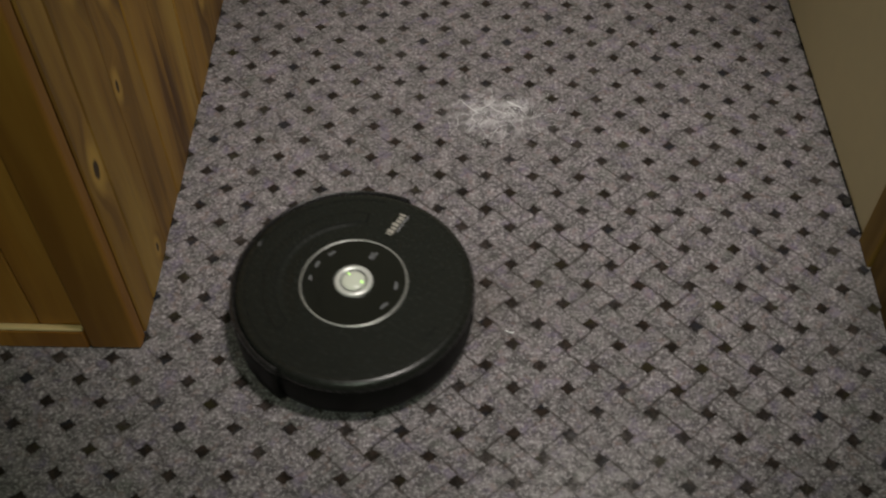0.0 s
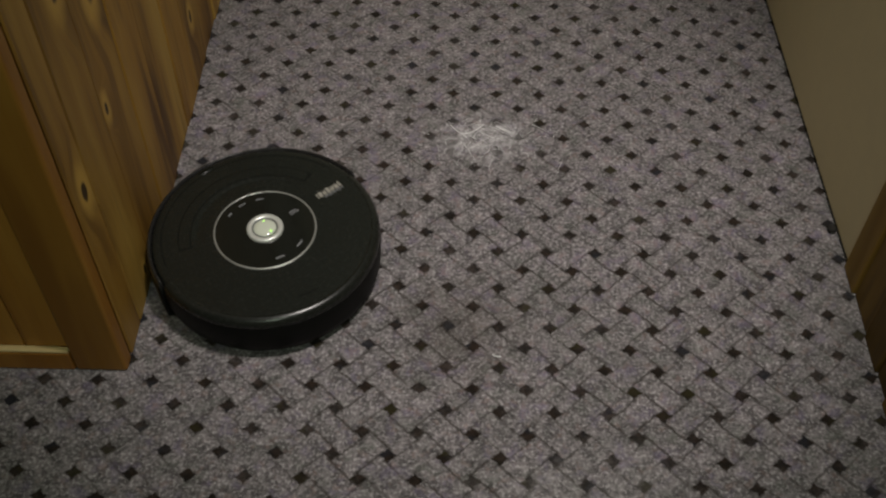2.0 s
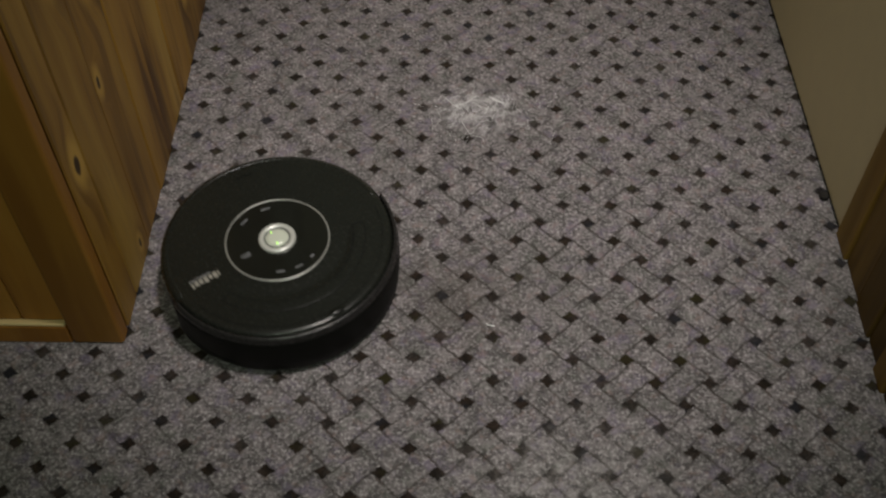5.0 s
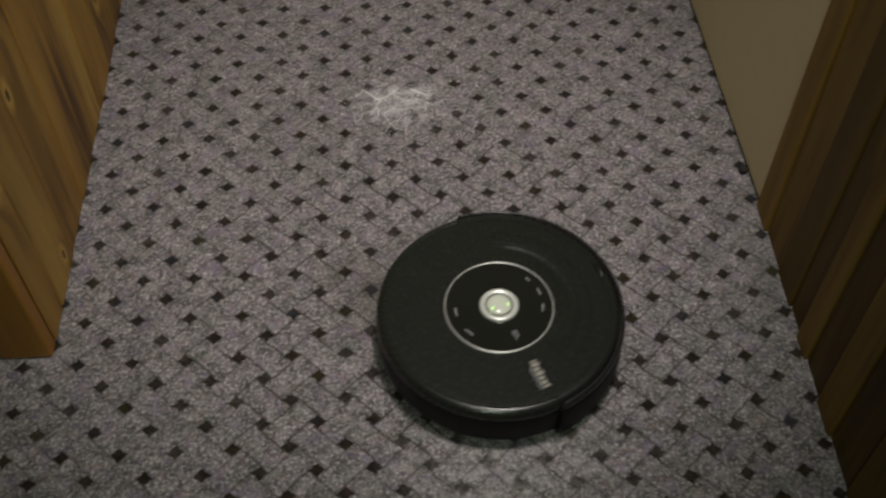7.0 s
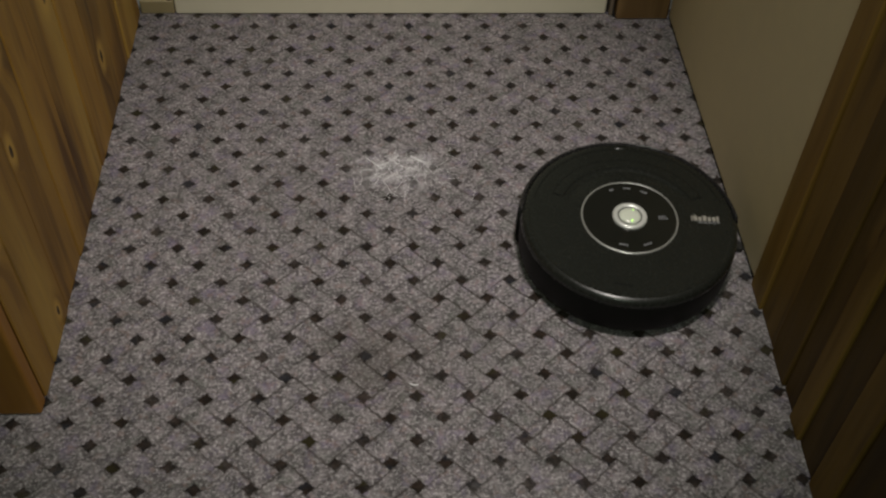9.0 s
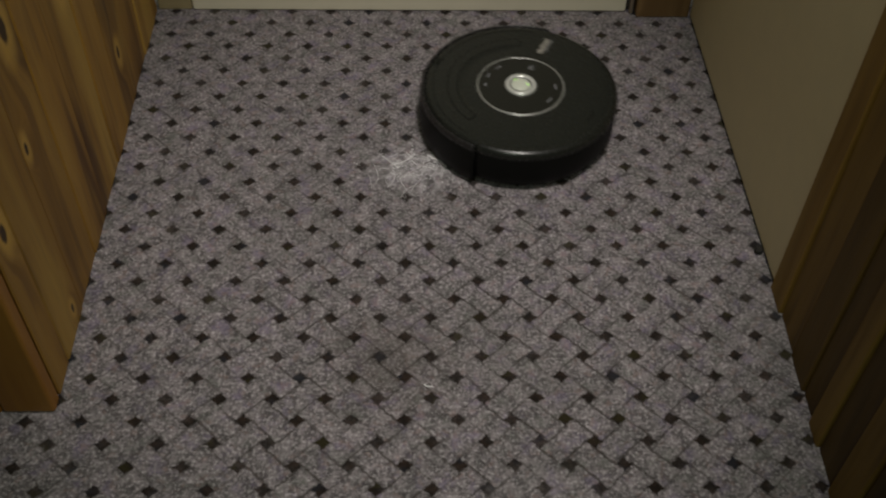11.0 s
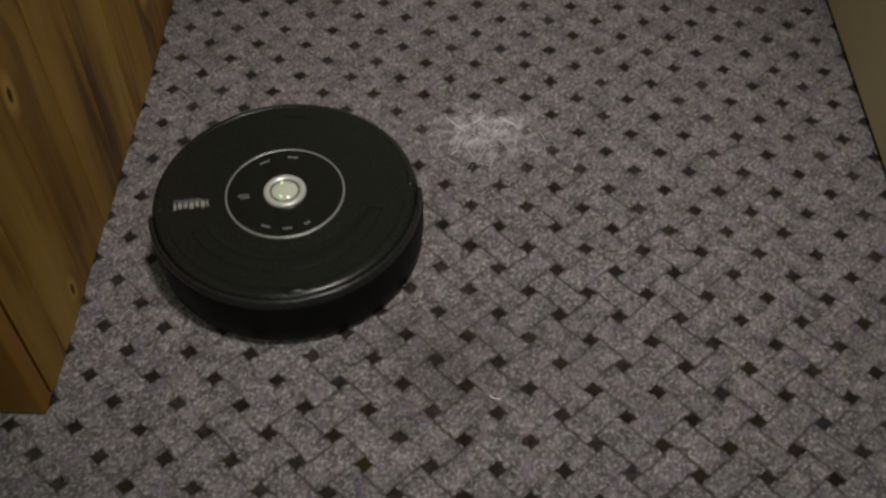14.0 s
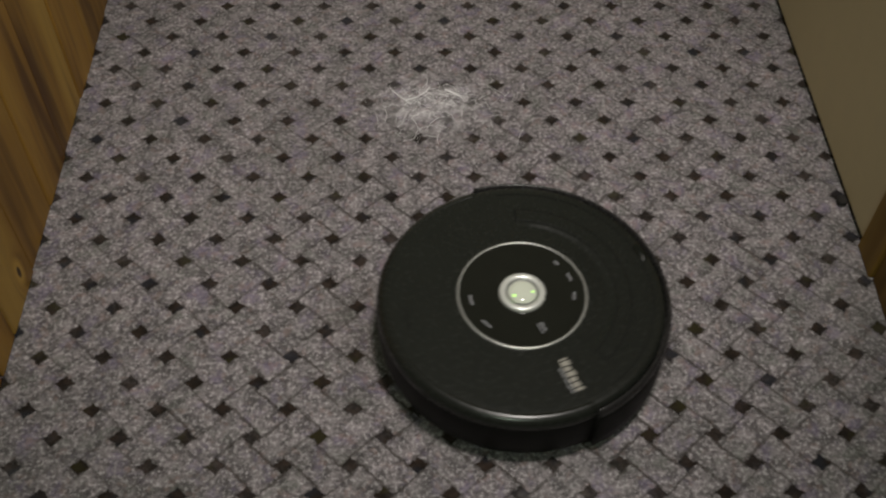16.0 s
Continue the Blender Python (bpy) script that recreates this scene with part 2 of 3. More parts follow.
CARPET = carpet_material()
KNOTS = ((-0.170, 0.307, 0.0085), (-0.033, 0.316, 0.006), (0.396, 0.125, 0.007), (-0.077, 0.541, 0.011), (0.020, 0.467, 0.012), (-0.080, 0.039, 0.005), (0.230, 0.371, 0.008))
PINE = wood_material("varnished_pine", (0.112, 0.050, 0.009), (0.325, 0.172, 0.028), (0.480, 0.292, 0.060), knots=KNOTS, vary=0.25)
PINE_DARK = wood_material("dark_stained_pine", (0.038, 0.020, 0.004), (0.086, 0.048, 0.009), (0.125, 0.072, 0.016), 0.5, 0.2, vary=0.30)
PINE_PANEL = wood_material("orange_pine_panel", (0.350, 0.138, 0.020), (0.490, 0.208, 0.030), (0.570, 0.268, 0.047), knots=((9.0, 9.0, 0.01),), vary=0.12)
PINE_STILE = wood_material("brown_pine_stile", (0.255, 0.104, 0.014), (0.350, 0.155, 0.022), (0.410, 0.198, 0.031), knots=((9.0, 9.0, 0.01),), vary=0.05)
PINE_MID = wood_material("brown_stained_pine", (0.085, 0.046, 0.009), (0.155, 0.088, 0.018), (0.210, 0.125, 0.028), 0.5, 0.2, knots=((9.0, 9.0, 0.01),), vary=0.30)
PINE_CASE = wood_material("pine_casing", (0.110, 0.060, 0.011), (0.180, 0.100, 0.020), (0.235, 0.142, 0.032), 0.5, 0.2, knots=((9.0, 9.0, 0.01),), vary=0.2)
FRAME_BROWN = wood_material("brown_door_frame", (0.100, 0.056, 0.020), (0.150, 0.086, 0.032), (0.195, 0.118, 0.048))
BEIGE = plain_material("beige_painted_board", (0.485, 0.395, 0.225), 0.55, mottle=0.16, scale=22, bumpy=0.05)
CREAM = plain_material("cream_door_paint", (0.78, 0.72, 0.57), 0.45, mottle=0.05, scale=25)
WHITE = plain_material("white_wall_paint", (0.74, 0.73, 0.74), 0.7, mottle=0.05)
JAMB = plain_material("greyish_brown_jamb", (0.20, 0.155, 0.115), 0.45, mottle=0.15, scale=60)
SKIRT = plain_material("ochre_skirting", (0.36, 0.29, 0.16), 0.5, mottle=0.15)
PLASTER = plain_material("plain_plaster", (0.42, 0.38, 0.32), 0.85, mottle=0.10, scale=12, bumpy=0.1)
CEIL = plain_material("ceiling_paint", (0.70, 0.68, 0.63), 0.9, mottle=0.04)
GAP = plain_material("dark_gap", (0.014, 0.012, 0.010), 0.8, mottle=0.2)
SHELL = plain_material("satin_black_plastic", (0.0128, 0.0140, 0.0118), 0.26, mottle=0.25, scale=160, bumpy=0.012, spec=0.40)
BUMPER = plain_material("black_bumper_plastic", (0.0065, 0.0068, 0.0060), 0.50, mottle=0.25, scale=120, spec=0.10)
# lighter than the bumper: the sheen along its lip is put into the colour
LIP = plain_material("lip_sheen_black", (0.019, 0.018, 0.018), 0.27, mottle=0.4, scale=90, spec=0.42)
GLOSS = plain_material("glossy_black_plastic", (0.0120, 0.0124, 0.0100), 0.10, mottle=0.35, scale=60, spec=0.45)
SILVER = plain_material("silver_trim", (0.47, 0.475, 0.45), 0.36, metal=0.7, mottle=0.06)
PEARL = plain_material("pearl_silver_plastic", (0.66, 0.67, 0.63), 0.34, metal=0.35, mottle=0.05)
DOME = plain_material("pale_translucent_dome", (0.60, 0.63, 0.53), 0.12, mottle=0.05)
PRINT = plain_material("pale_print", (0.29, 0.272, 0.235), 0.5, mottle=0.08)
PRINT_DIM = plain_material("grey_print", (0.20, 0.20, 0.21), 0.5, mottle=0.1)
# near-black that stands in for the shade of narrow recesses
CHANNEL = plain_material("recess_shade_black", (0.0030, 0.0033, 0.0028), 0.6, mottle=0.2, scale=200, spec=0.14)
# button silver darkened to grey: the groove's shade is put into the colour
GROOVE = plain_material("silver_with_painted_shade", (0.16, 0.165, 0.15), 0.5, mottle=0.1)
RECESS = plain_material("dull_black_plastic", (0.0086, 0.0098, 0.0076), 0.30, mottle=0.2, scale=200, spec=0.25)
RUBBER = plain_material("grey_black_rubber", (0.02, 0.02, 0.02), 0.8, mottle=0.2)
LED = glow_material("green_led", (0.45, 1.0, 0.12), 1.6)
# pale pine colour that holds the highlight on the rail's top edge
BEAD_GLINT = plain_material("pine_painted_glint", (0.66, 0.50, 0.24), 0.22, mottle=0.2, spec=0.9)
LINT = plain_material("white_lint", (0.88, 0.86, 0.87), 0.9, mottle=0.05)


# ---------------------------------------------------------------- mesh helpers
def mesh_of(name, bm, material, smooth=False):
    bmesh.ops.recalc_face_normals(bm, faces=bm.faces)
    me = bpy.data.meshes.new(name)
    bm.to_mesh(me)
    bm.free()
    me.materials.append(material)
    if smooth:
        me.polygons.foreach_set("use_smooth", [True] * len(me.polygons))
    return me


def part(name, bm, material, parent, label="", smooth=False):
    ob = new(name, mesh_of(name, bm, material, smooth))
    ob.parent = parent
    return tagged(ob, label)


def thing(name, bm, material, label, category, kind="", smooth=False):
    return tagged(new(name, mesh_of(name, bm, material, smooth)), label, category, kind=kind)


def box(x0, x1, y0, y1, z0, z1, bevel=0.0, segments=1, bm=None):
    own = bm or bmesh.new()
    got = bmesh.ops.create_cube(own, size=1.0)
    for v in got["verts"]:
        v.co = ((x0 + x1) / 2 + v.co.x * (x1 - x0), (y0 + y1) / 2 + v.co.y * (y1 - y0), (z0 + z1) / 2 + v.co.z * (z1 - z0))
    if bevel:
        edges = list({e for v in got["verts"] for e in v.link_edges})
        bmesh.ops.bevel(own, geom=edges, offset=bevel, segments=segments, affect="EDGES", profile=0.5)
    return own


def lathe(profile, steps=96, a0=0.0, a1=360.0, bm=None):
    """Turns (radius, height) pairs about the z axis; a part turn is closed at both ends."""
    own = bm or bmesh.new()
    whole = a1 - a0 >= 360
    rings = []
    for k in range(steps if whole else steps + 1):
        a = radians(a0 + (a1 - a0) * k / steps)
        rings.append([own.verts.new((r * math.cos(a), r * math.sin(a), z)) for r, z in profile])
    for k in range(len(rings) if whole else len(rings) - 1):
        one, two = rings[k], rings[(k + 1) % len(rings)]
        for n in range(len(profile) - 1):
            own.faces.new((one[n], two[n], two[n + 1], one[n + 1]))
    if not whole:
        own.faces.new(rings[0])
        own.faces.new(rings[-1])
    bmesh.ops.remove_doubles(own, verts=own.verts, dist=1e-6)
    return own


# ---------------------------------------------------------------- the setting
X_LEFT, X_RIGHT, Y_END, Y_JAMB, Y_DOOR, HIGH = -0.599, 0.457, -0.234, -0.012, 0.679, 2.42

bm = bmesh.new()
bmesh.ops.create_grid(bm, x_segments=2, y_segments=2, size=1.0)
for v in bm.verts:
    v.co = (v.co.x * 2.2 - 0.6, v.co.y * 2.2 - 0.9, 0)
low = bmesh.ops.extrude_face_region(bm, geom=bm.faces[:])
for v in low["geom"]:
    if isinstance(v, bmesh.types.BMVert):
        v.co.z = -0.03
floor = thing("floor", bm, CARPET, "grey mauve basket-weave carpet with dark brown spots, patchy and linty", "carpet", "structure")

thing("ceiling", box(-2.8, 1.6, -3.1, 1.3, HIGH, HIGH + 0.05), CEIL, "plain white painted ceiling", "ceiling", "structure")
thing("wall_south", box(-2.8, 1.6, -3.1, -3.0, 0, HIGH), PLASTER, "plain plastered wall", "wall", "structure")
thing("wall_west", box(-2.8, -2.7, -3.0, 1.2, 0, HIGH), PLASTER, "plain plastered wall", "wall", "structure")

# wall behind the far door
far = tagged(new("wall_north"), "white wall with a door opening and brown frame", "wall", kind="structure")
part("wall_face", box(-2.7, -0.545, Y_DOOR + 0.016, Y_DOOR + 0.12, 0, HIGH), WHITE, far)
part("wall_face", box(-0.545, 0.437, Y_DOOR + 0.016, Y_DOOR + 0.12, 2.06, HIGH), WHITE, far)
part("wall_face", box(0.437, 1.5, Y_DOOR + 0.016, Y_DOOR + 0.12, 0, HIGH), WHITE, far)
part("baseboard", box(-0.597, -0.532, Y_DOOR + 0.002, Y_DOOR + 0.014, 0, 0.030, 0.002), SKIRT, far, "low ochre wooden skirting")

door = tagged(new("door_1"), "closed cream painted flush door standing just off the carpet", "door", kind="structure")
part("door_leaf", box(-0.530, 0.318, Y_DOOR, Y_DOOR + 0.04, 0.0005, 2.02, 0.003), CREAM, door)
part("door_frame", box(-0.545, -0.534, Y_DOOR + 0.004, Y_DOOR + 0.10, 0, 2.06, 0.002), GAP, door, "dark narrow jamb edge")
part("door_frame", box(0.3195, 0.3235, Y_DOOR + 0.006, Y_DOOR + 0.10, 0, 2.06, 0.001), GAP, door, "dark gap beside the door")
part("door_frame", box(0.3240, 0.3310, Y_DOOR - 0.006, Y_DOOR + 0.10, 0, 2.06, 0.002), JAMB, door, "greyish brown rounded jamb edge")
part("door_frame", box(0.3315, 0.3350, Y_DOOR + 0.004, Y_DOOR + 0.10, 0, 2.06, 0.001), GAP, door, "dark gap beside the casing")
part("casing", box(0.336, 0.4395, Y_DOOR - 0.018, Y_DOOR + 0.014, 0, 2.06, 0.003), FRAME_BROWN, door, "brown wooden door casing")
part("door_header", box(-0.545, 0.336, Y_DOOR + 0.004, Y_DOOR + 0.10, 2.022, 2.06), FRAME_BROWN, door)

# beige board wall on the right
right = tagged(new("wall_east"), "beige painted board wall above a dark floor gap", "wall", kind="structure")
bm = bmesh.new()
for x, y in ((X_RIGHT + 0.002, Y_JAMB), (0.441, 0.658), (0.52, 0.658), (0.53, Y_JAMB)):
    bm.verts.new((x, y, 0.011))
    bm.verts.new((x, y, HIGH))
vs = list(bm.verts)
for k in range(4):
    a, b = 2 * k, 2 * ((k + 1) % 4)
    bm.faces.new((vs[a], vs[b], vs[b + 1], vs[a + 1]))
bm.faces.new(vs[0::2]), bm.faces.new(vs[1::2])
part("board_panel", bm, BEIGE, right)
bm = bmesh.new()
for x, y in ((X_RIGHT + 0.008, Y_JAMB), (0.447, 0.658), (0.52, 0.658), (0.53, Y_JAMB)):
    bm.verts.new((x, y, 0.0))
    bm.verts.new((x, y, 0.0115))
vs = list(bm.verts)
for k in range(4):
    a, b = 2 * k, 2 * ((k + 1) % 4)
    bm.faces.new((vs[a], vs[b], vs[b + 1], vs[a + 1]))
part("floor_gap", bm, GAP, right, "dark shadow gap")
part("wall_core", box(0.532, 1.5, -3.0, 0.69, 0, HIGH), PLASTER, right)

part("stop", box(0.4435, 0.4565, 0.050, 0.064, 0, 0.012, 0.003), GAP, right, "small dark rubber stop")


def board(y0, y1, x_face, side, material, owner, proud=0.0, z0=0.0, z1=HIGH):
    """An upright board of a lining whose face looks along x."""
    x_in = x_face + side * 0.02
    a, b = sorted((x_face - side * proud, x_in))
    return part("board", box(a, b, y0 + 0.0006, y1 - 0.0006, z0, z1, 0.0022), material, owner)


# stained pine lining nearer on the right
lining = tagged(new("wall_lining_east"), "dark stained pine wall lining of upright boards in uneven tones", "wall", kind="structure")
edges = [
    (-0.012, -0.067, PINE_CASE, 0.002), (-0.067, -0.142, PINE_MID, -0.003), (-0.142, -0.207, PINE_DARK, 0.0),
    (-0.207, -0.255, PINE_DARK, -0.004), (-0.255, -0.298, PINE_MID, 0.002), (-0.298, -0.361, PINE_DARK, -0.003),
    (-0.361, -0.418, PINE_MID, 0.002), (-0.418, -0.494, PINE_DARK, -0.003), (-0.494, -0.560, PINE_DARK, 0.0),
]
for y1, y0, mat, proud in edges:
    board(y0, y1, X_RIGHT, 1, mat, lining, proud)
y = -0.5605
while y > -2.9:
    board(y - 0.085, y, X_RIGHT, 1, PINE_DARK, lining, random.uniform(-0.003, 0.002))
    y -= 0.085
part("backing", box(X_RIGHT + 0.021, 0.531, -3.0, Y_JAMB - 0.001, 0, HIGH), GAP, lining)

# knotty pine partition on the left, with a panelled end
left = tagged(new("wall_partition_west"), "varnished knotty pine partition of upright boards with a framed end panel", "wall", kind="structure")
part("core", box(-1.9, X_LEFT - 0.021, Y_END + 0.04, Y_DOOR + 0.015, 0, HIGH), GAP, left)
y = Y_END + 0.0290
widths = [0.058, 0.098, 0.104, 0.092, 0.110, 0.088, 0.100, 0.096, 0.105, 0.101]
for n, w in enumerate(widths):
    y2 = min(y + w, Y_DOOR)
    if y2 - y > 0.01:
        board(y, y2, X_LEFT, -1, PINE, left, random.uniform(-0.0015, 0.0015))
    y = y2
part("stile", box(-0.671, X_LEFT + 0.001, Y_END, Y_END + 0.0255, 0, HIGH, 0.005, 3), PINE_STILE, left, "orange brown pine corner stile")
part("rail", box(-1.9, -0.672, Y_END, Y_END + 0.022, 0, 0.040, 0.003, 2), PINE_PANEL, left, "orange pine bottom rail")
# added bead: the rail's bright edge line is put into its pale colour
part("bead", box(-1.9, -0.672, Y_END + 0.0005, Y_END + 0.011, 0.0395, 0.0455, 0.0028, 3), BEAD_GLINT, left, "top edge of the rail, its highlight painted pale")
x = -0.672
for n in range(12):
    w = (0.062, 0.090, 0.085)[n % 3]
    part("board", box(x - w + 0.0006, x - 0.0006, Y_END + 0.010, Y_END + 0.030, 0.044, HIGH, 0.002), PINE_PANEL, left)
    x -= w


# ---------------------------------------------------------------- lint on the carpet
def fibre(bm, x, y, length, angle, bend, radius, lift=0.001):
    """A hair-thin bent strand lying on the pile."""
    last = None
    steps = 5
    for k in range(steps + 1):
        s = k / steps - 0.5
        a = angle + bend * s
        px, py = x + length * s * math.cos(a), y + length * s * math.sin(a)
        pz = lift + 0.0012 * (1 - (2 * s) ** 2)
        ring = []
        for q in range(4):
            b = q * math.pi / 2
            ring.append(bm.verts.new((px - math.sin(a) * radius * math.cos(b), py + math.cos(a) * radius * math.cos(b), pz + radius * math.sin(b))))
        if last:
            for q in range(4):
                bm.faces.new((last[q], last[(q + 1) % 4], ring[(q + 1) % 4], ring[q]))
        last = ring


rng = random.Random(4)
bm = bmesh.new()
fibre(bm, -0.140, 0.259, 0.040, -0.80, 0.2, 0.0008)
fibre(bm, -0.112, 0.262, 0.046, 0.62, 0.5, 0.0007)
fibre(bm, -0.064, 0.267, 0.028, -0.55, 0.2, 0.0013)
for many, cx, cy, sx, sy in ((70, -0.085, 0.258, 0.034, 0.013), (45, -0.118, 0.226, 0.022, 0.022), (40, -0.085, 0.245, 0.055, 0.034)):
    for k in range(many):
        fibre(bm, rng.gauss(cx, sx), rng.gauss(cy, sy), rng.uniform(0.010, 0.034), rng.uniform(-3, 3), rng.uniform(-0.7, 0.7), rng.uniform(0.00010, 0.00022))
thing("lint_tuft", bm, LINT, "thin scatter of white lint fibres lying on the carpet", "lint", "stuff")
bm = bmesh.new()
fibre(bm, -0.079, -0.195, 0.014, -0.25, 0.8, 0.0009)
thing("lint_fleck", bm, LINT, "single small white fleck of lint on the carpet", "lint")


# ---------------------------------------------------------------- robot vacuum cleaner
def ease(v, lo, hi):
    k = min(1.0, max(0.0, (v - lo) / (hi - lo)))
    return k * k * (3 - 2 * k)


def dished_shell():
    """The turned shell, with a curved finger dish sunk into its top beside the carrying handle."""
    low = [(0.0, 0.008), (0.140, 0.008), (0.156, 0.012), (0.1610, 0.022), (0.1630, 0.050), (0.1664, 0.0770), (0.1658, 0.0820), (0.1645, 0.0850), (0.1625, 0.0871)]
    top = [(0.1600, 0.0881), (0.1560, 0.0884), (0.1500, 0.0885), (0.1420, 0.0885), (0.1340, 0.0885), (0.1280, 0.0885), (0.1200, 0.0885), (0.1110, 0.0885), (0.1090, 0.0885), (0.1075, 0.0885),
           (0.1060, 0.0885), (0.1045, 0.0885)] + [(0.1030 - 0.0015 * k, 0.0885) for k in range(16)] + [(0.0790, 0.0885), (0.0775, 0.0885), (0.0, 0.0885)]
    bm, rings, steps = bmesh.new(), [], 168
    for k in range(steps):
        a = 360.0 * k / steps
        span = ease(a, 17, 38) * (1 - ease(a, 142, 163))
        ring = []
        for r, z in low + top:
            if 0.079 < r < 0.112:
                z -= 0.0015 * span * ease(r, 0.0795, 0.1000) * (1 - ease(r, 0.1000, 0.1085))
            ring.append(bm.verts.new((r * math.cos(radians(a)), r * math.sin(radians(a)), z)))
        rings.append(ring)
    for k in range(steps):
        one, two = rings[k], rings[(k + 1) % steps]
        for n in range(len(one) - 1):
            bm.faces.new((one[n], two[n], two[n + 1], one[n + 1]))
    bmesh.ops.remove_doubles(bm, verts=bm.verts, dist=1e-6)
    return bm


def robot_vacuum():
    bot = tagged(new("robot_vacuum"), "round black robot vacuum cleaner with silver trim ring and pale button", "robot vacuum")
    part("body", dished_shell(), SHELL, bot, smooth=True)
    part("rear_rim", lathe([(0.1555, 0.0780), (0.1560, 0.08855), (0.1590, 0.0883), (0.1620, 0.0874), (0.1647, 0.0858), (0.1668, 0.0834), (0.1682, 0.0804), (0.1688, 0.0770), (0.1690, 0.0745), (0.1665, 0.0740)], 96, 175.4, 362.6),
         SHELL, bot, "satin black rounded rear rim", smooth=True)
    part("rear_skirt", lathe([(0.130, 0.009), (0.1590, 0.010), (0.1650, 0.016), (0.1682, 0.031), (0.1689, 0.056), (0.1689, 0.0720), (0.1686, 0.0738), (0.1670, 0.0739)], 96, 175.4, 362.6), BUMPER, bot, smooth=True)
    part("bumper", lathe([(0.1480, 0.006), (0.1660, 0.006), (0.1725, 0.012), (0.1740, 0.031), (0.1744, 0.056), (0.1743, 0.0700), (0.1737, 0.0770), (0.1710, 0.0785),
                          (0.1686, 0.0785), (0.1682, 0.030)], 96, 3, 175), BUMPER, bot, "black curved bumper", smooth=True)
    part("bumper_edge", lathe([(0.1736, 0.0772), (0.1733, 0.0812), (0.1723, 0.0846), (0.1708, 0.0866), (0.1690, 0.0876), (0.1675, 0.0872), (0.1676, 0.0780)], 96, 3.5, 174.5), LIP, bot, "shiny raised lip of the bumper", smooth=True)
    part("bumper_gap", lathe([(0.1640, 0.050), (0.1650, 0.0745), (0.1690, 0.0745), (0.1695, 0.050)], 64, 3, 175), GAP, bot, "dark seam behind the bumper")
    part("trim_ring", lathe([(0.0726, 0.0886), (0.0728, 0.0898), (0.0734, 0.0903), (0.0749, 0.0903), (0.0757, 0.0898), (0.0760, 0.0884)], 128), SILVER, bot, "thin silver trim ring", smooth=True)
    disc = part("control_disc", lathe([(0.0, 0.0898), (0.050, 0.0898), (0.0729, 0.0899), (0.0729, 0.0886)], 96), GLOSS, bot, "glossy black control disc")
    # printed marks on the control disc: three on one side, two on the other, one by the brand mark
    for a, r, w in ((63, 0.060, 0.012), (89, 0.061, 0.012), (113, 0.061, 0.008), (-68, 0.060, 0.014), (-104, 0.060, 0.014)):
        mark = bmesh.new()
        letters = max(3, round(w / 0.0027))
        for k in range(letters):
            c = w * ((k + 0.5) / letters - 0.5)
            box(r - 0.0017, r + 0.0015, c - 0.0010, c + 0.0010, 0.0900, 0.0903, bm=mark)
        bmesh.ops.transform(mark, matrix=pose(0, 0, 0, 0, 0, a), verts=mark.verts)
        part("mark", mark, PRINT_DIM, disc)
    for off, letters in ((-0.0020, 5), (0.0022, 4)):
        mark = bmesh.new()
        for k in range(letters):
            box(0.045 + 0.0030 * k, 0.0472 + 0.0030 * k, off - 0.0012, off + 0.0012, 0.0900, 0.0904, bm=mark)
        part("mark", mark, PRINT_DIM, disc)
    button = part("button", lathe([(0.0270, 0.0894), (0.0270, 0.0922), (0.0258, 0.0938), (0.0235, 0.0944), (0.0200, 0.0938), (0.0190, 0.0926), (0.0165, 0.0916), (0.0, 0.0914)], 64),
                  PEARL, bot, "pearl silver round start button", smooth=True)
    part("groove", lathe([(0.0166, 0.0920), (0.0178, 0.0926), (0.0193, 0.0931)], 48), GROOVE, button, "groove round the dome, its shade painted grey", smooth=True)
    part("dome", lathe([(0.0, 0.0956), (0.006, 0.0955), (0.011, 0.0948), (0.0145, 0.0937), (0.0160, 0.0924)], 48), DOME, button, "pale greenish clear dome", smooth=True)
    for a, r, s in ((62, 0.0120, 0.0013), (-78, 0.0120, 0.0014)):
        led = bmesh.new()
        bmesh.ops.create_icosphere(led, subdivisions=2, radius=s)
        bmesh.ops.transform(led, matrix=pose(r * math.cos(radians(a)), r * math.sin(radians(a)), 0.0946), verts=led.verts)
        part("led", led, LED, button, "small green light", smooth=True)
    # brand mark: plain pale bars running outward
    r = 0.0965
    for w, tall in ((0.0020, 0.0100), (0.0056, 0.0104), (0.0050, 0.0084), (0.0056, 0.0104), (0.0052, 0.0084), (0.0054, 0.0086), (0.0034, 0.0100)):
        part("brand_bar", box(r, r + w, -0.0030, -0.0030 + tall, 0.0858, 0.0892 - (r - 0.0965) * 0.012), PRINT, bot, "pale printed bar")
        r += w + 0.0018
    part("brand_line", box(0.106, 0.140, -0.0072, -0.0052, 0.0852, 0.0887), PRINT_DIM, bot, "fine grey printed line")
    # carrying handle on the bumper side; its groove is a strip painted dark as shade
    part("handle_groove_shade", lathe([(0.1084, 0.0850), (0.1086, 0.08865), (0.1272, 0.08865), (0.1274, 0.0850)], 64, 21.5, 158.5), CHANNEL, bot, "curved black strip painted as the shade in the handle's groove")
    part("handle", lathe([(0.1098, 0.0860), (0.1100, 0.0887), (0.1110, 0.0889), (0.1180, 0.0890), (0.1250, 0.0889), (0.1258, 0.0887), (0.1260, 0.0855)], 64, 22.5, 157.5), SHELL, bot, "black arched carrying handle")
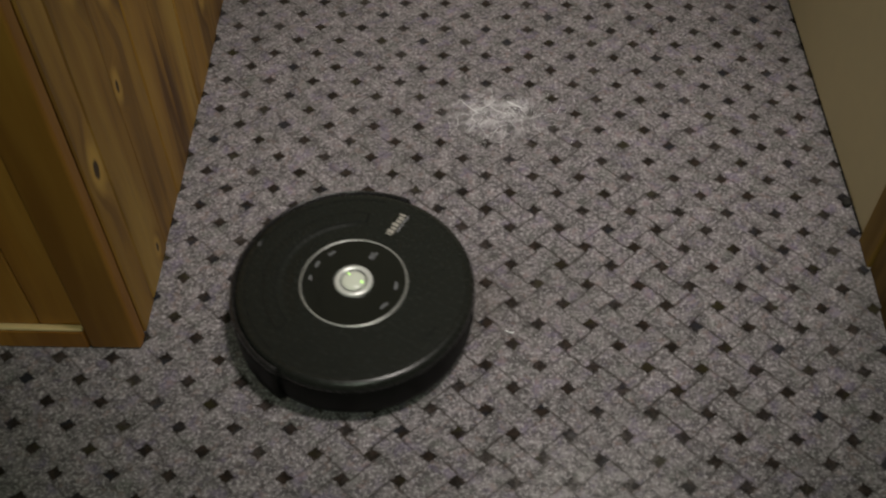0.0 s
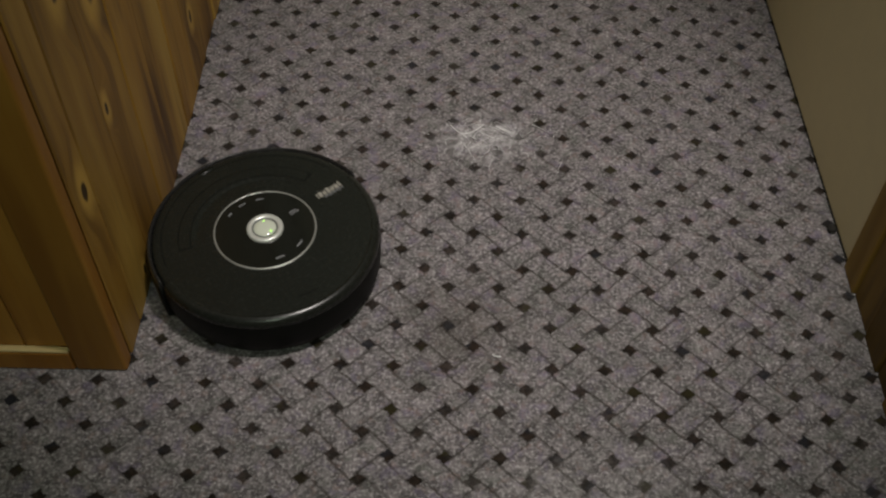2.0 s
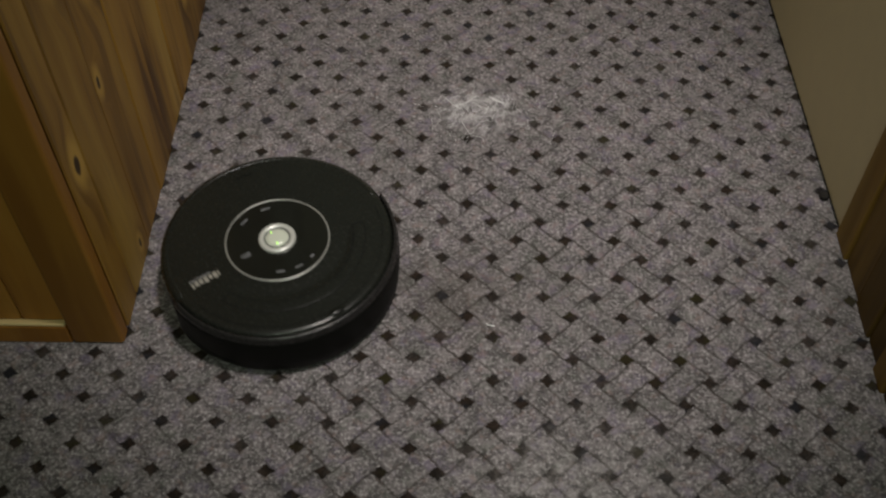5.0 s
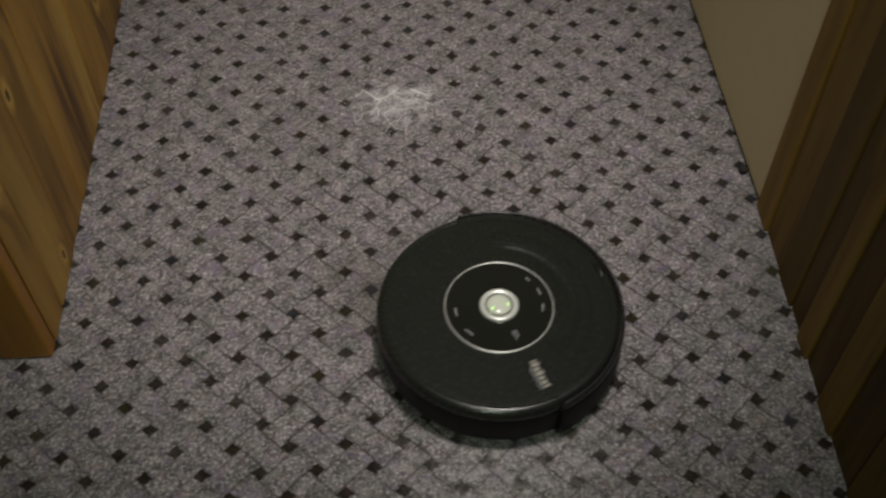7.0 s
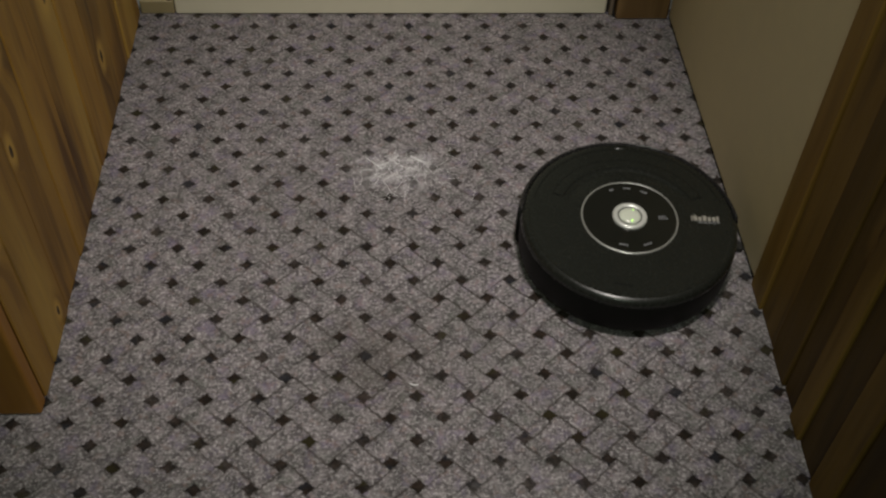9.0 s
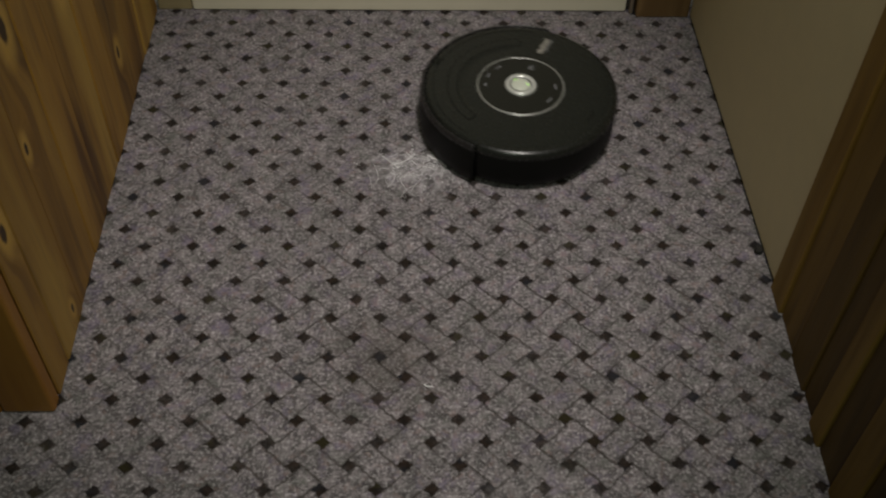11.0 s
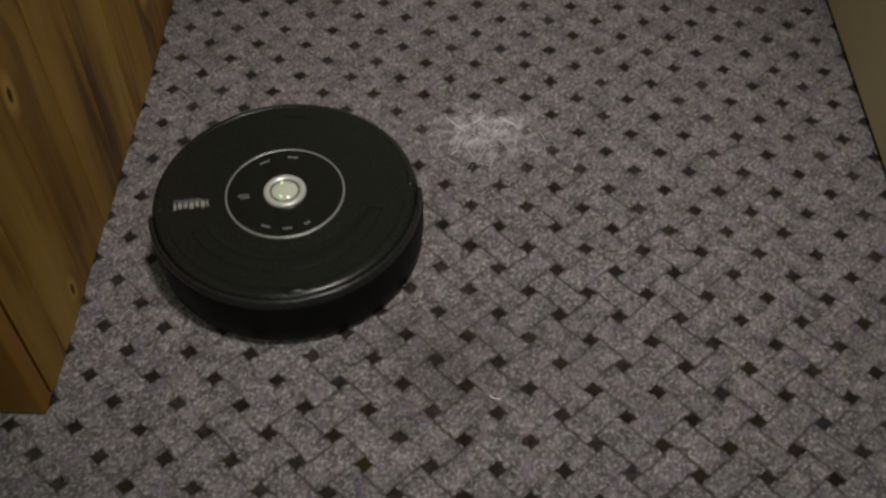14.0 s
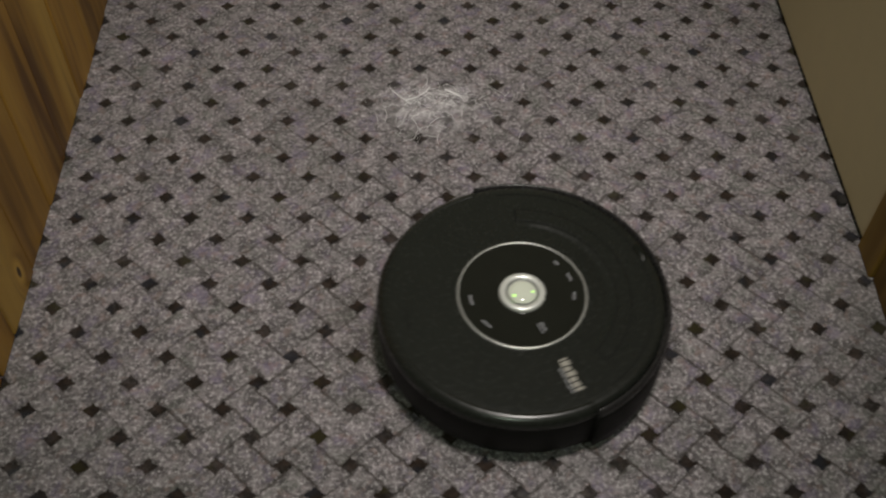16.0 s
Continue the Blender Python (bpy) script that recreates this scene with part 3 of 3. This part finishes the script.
    part("bin_latch", lathe([(0.1360, 0.0865), (0.1362, 0.0888), (0.1380, 0.0888), (0.1382, 0.0860)], 12, 255, 267), CHANNEL, bot, "short dark latch slot")
    sensor = bmesh.new()
    bmesh.ops.create_icosphere(sensor, subdivisions=3, radius=1.0)
    bmesh.ops.transform(sensor, matrix=pose(0.0, 0.1560, 0.0862) @ Matrix.Diagonal((0.0160, 0.0062, 0.0048, 1.0)), verts=sensor.verts)
    part("sensor_dome", sensor, RECESS, bot, "small glossy black sensor dome", smooth=True)
    part("seam", lathe([(0.1505, 0.0840), (0.1507, 0.0887), (0.1519, 0.0887), (0.1521, 0.0840)], 64, 14, 166), CHANNEL, bot, "fine dark panel seam")
    for s in (-1, 1):
        wheel = lathe([(0.010, -0.008), (0.030, -0.008), (0.033, -0.005), (0.033, 0.005), (0.030, 0.008), (0.010, 0.008)], 32)
        bmesh.ops.transform(wheel, matrix=pose(s * 0.11, 0, 0.033, 0, 90, 0), verts=wheel.verts)
        part("wheel", wheel, RUBBER, bot, smooth=True)
    # true width over the bumper: 34.5 cm
    for ob in bot.children_recursive:
        ob.data.transform(Matrix.Diagonal((0.991, 0.991, 1.0, 1.0)))
    return bot


robot = robot_vacuum()

ROBOT_PATH = [
    (0.0, -0.297, -0.175, 62.1), (0.5, -0.364, -0.123, 46.6), (1.0, -0.399, -0.075, 33.9), (1.5, -0.424, -0.025, 22.6),
    (2.0, -0.419, -0.041, 42.4), (2.5, -0.419, -0.038, 78.3), (3.0, -0.417, -0.039, 107.9), (3.5, -0.417, -0.042, 140.9),
    (3.7, -0.418, -0.045, 153.3), (4.2, -0.416, -0.051, 183.0), (4.7, -0.406, -0.072, 208.0), (5.2, -0.360, -0.144, 223.0),
    (5.8, -0.250, -0.234, 242.3), (6.0, -0.207, -0.246, 251.4), (6.5, -0.084, -0.265, 273.2), (7.0, 0.027, -0.242, 291.0),
    (7.5, 0.135, -0.178, 313.1), (8.0, 0.209, -0.089, 331.0), (8.5, 0.248, -0.011, 346.0), (9.0, 0.258, 0.049, 357.0),
    (9.2, 0.258, 0.069, 360.7), (9.8, 0.252, 0.143, 378.0), (10.4, 0.203, 0.255, 401.0), (10.9, 0.108, 0.339, 421.0),
    (11.3, 0.013, 0.391, 435.6), (11.5, -0.021, 0.399, 441.0), (12.0, -0.129, 0.403, 461.8), (12.5, -0.235, 0.357, 486.4),
    (13.0, -0.314, 0.275, 506.8), (13.5, -0.353, 0.159, 528.8), (14.0, -0.346, 0.042, 551.4), (14.5, -0.292, -0.065, 578.6),
    (15.0, -0.206, -0.134, 600.0), (15.5, -0.091, -0.167, 628.8), (16.0, 0.007, -0.151, 652.9),
]


def motions():
    walk(robot, [(t, pose(x, y, 0, 0, 0, a)) for t, x, y, a in ROBOT_PATH])


motions()
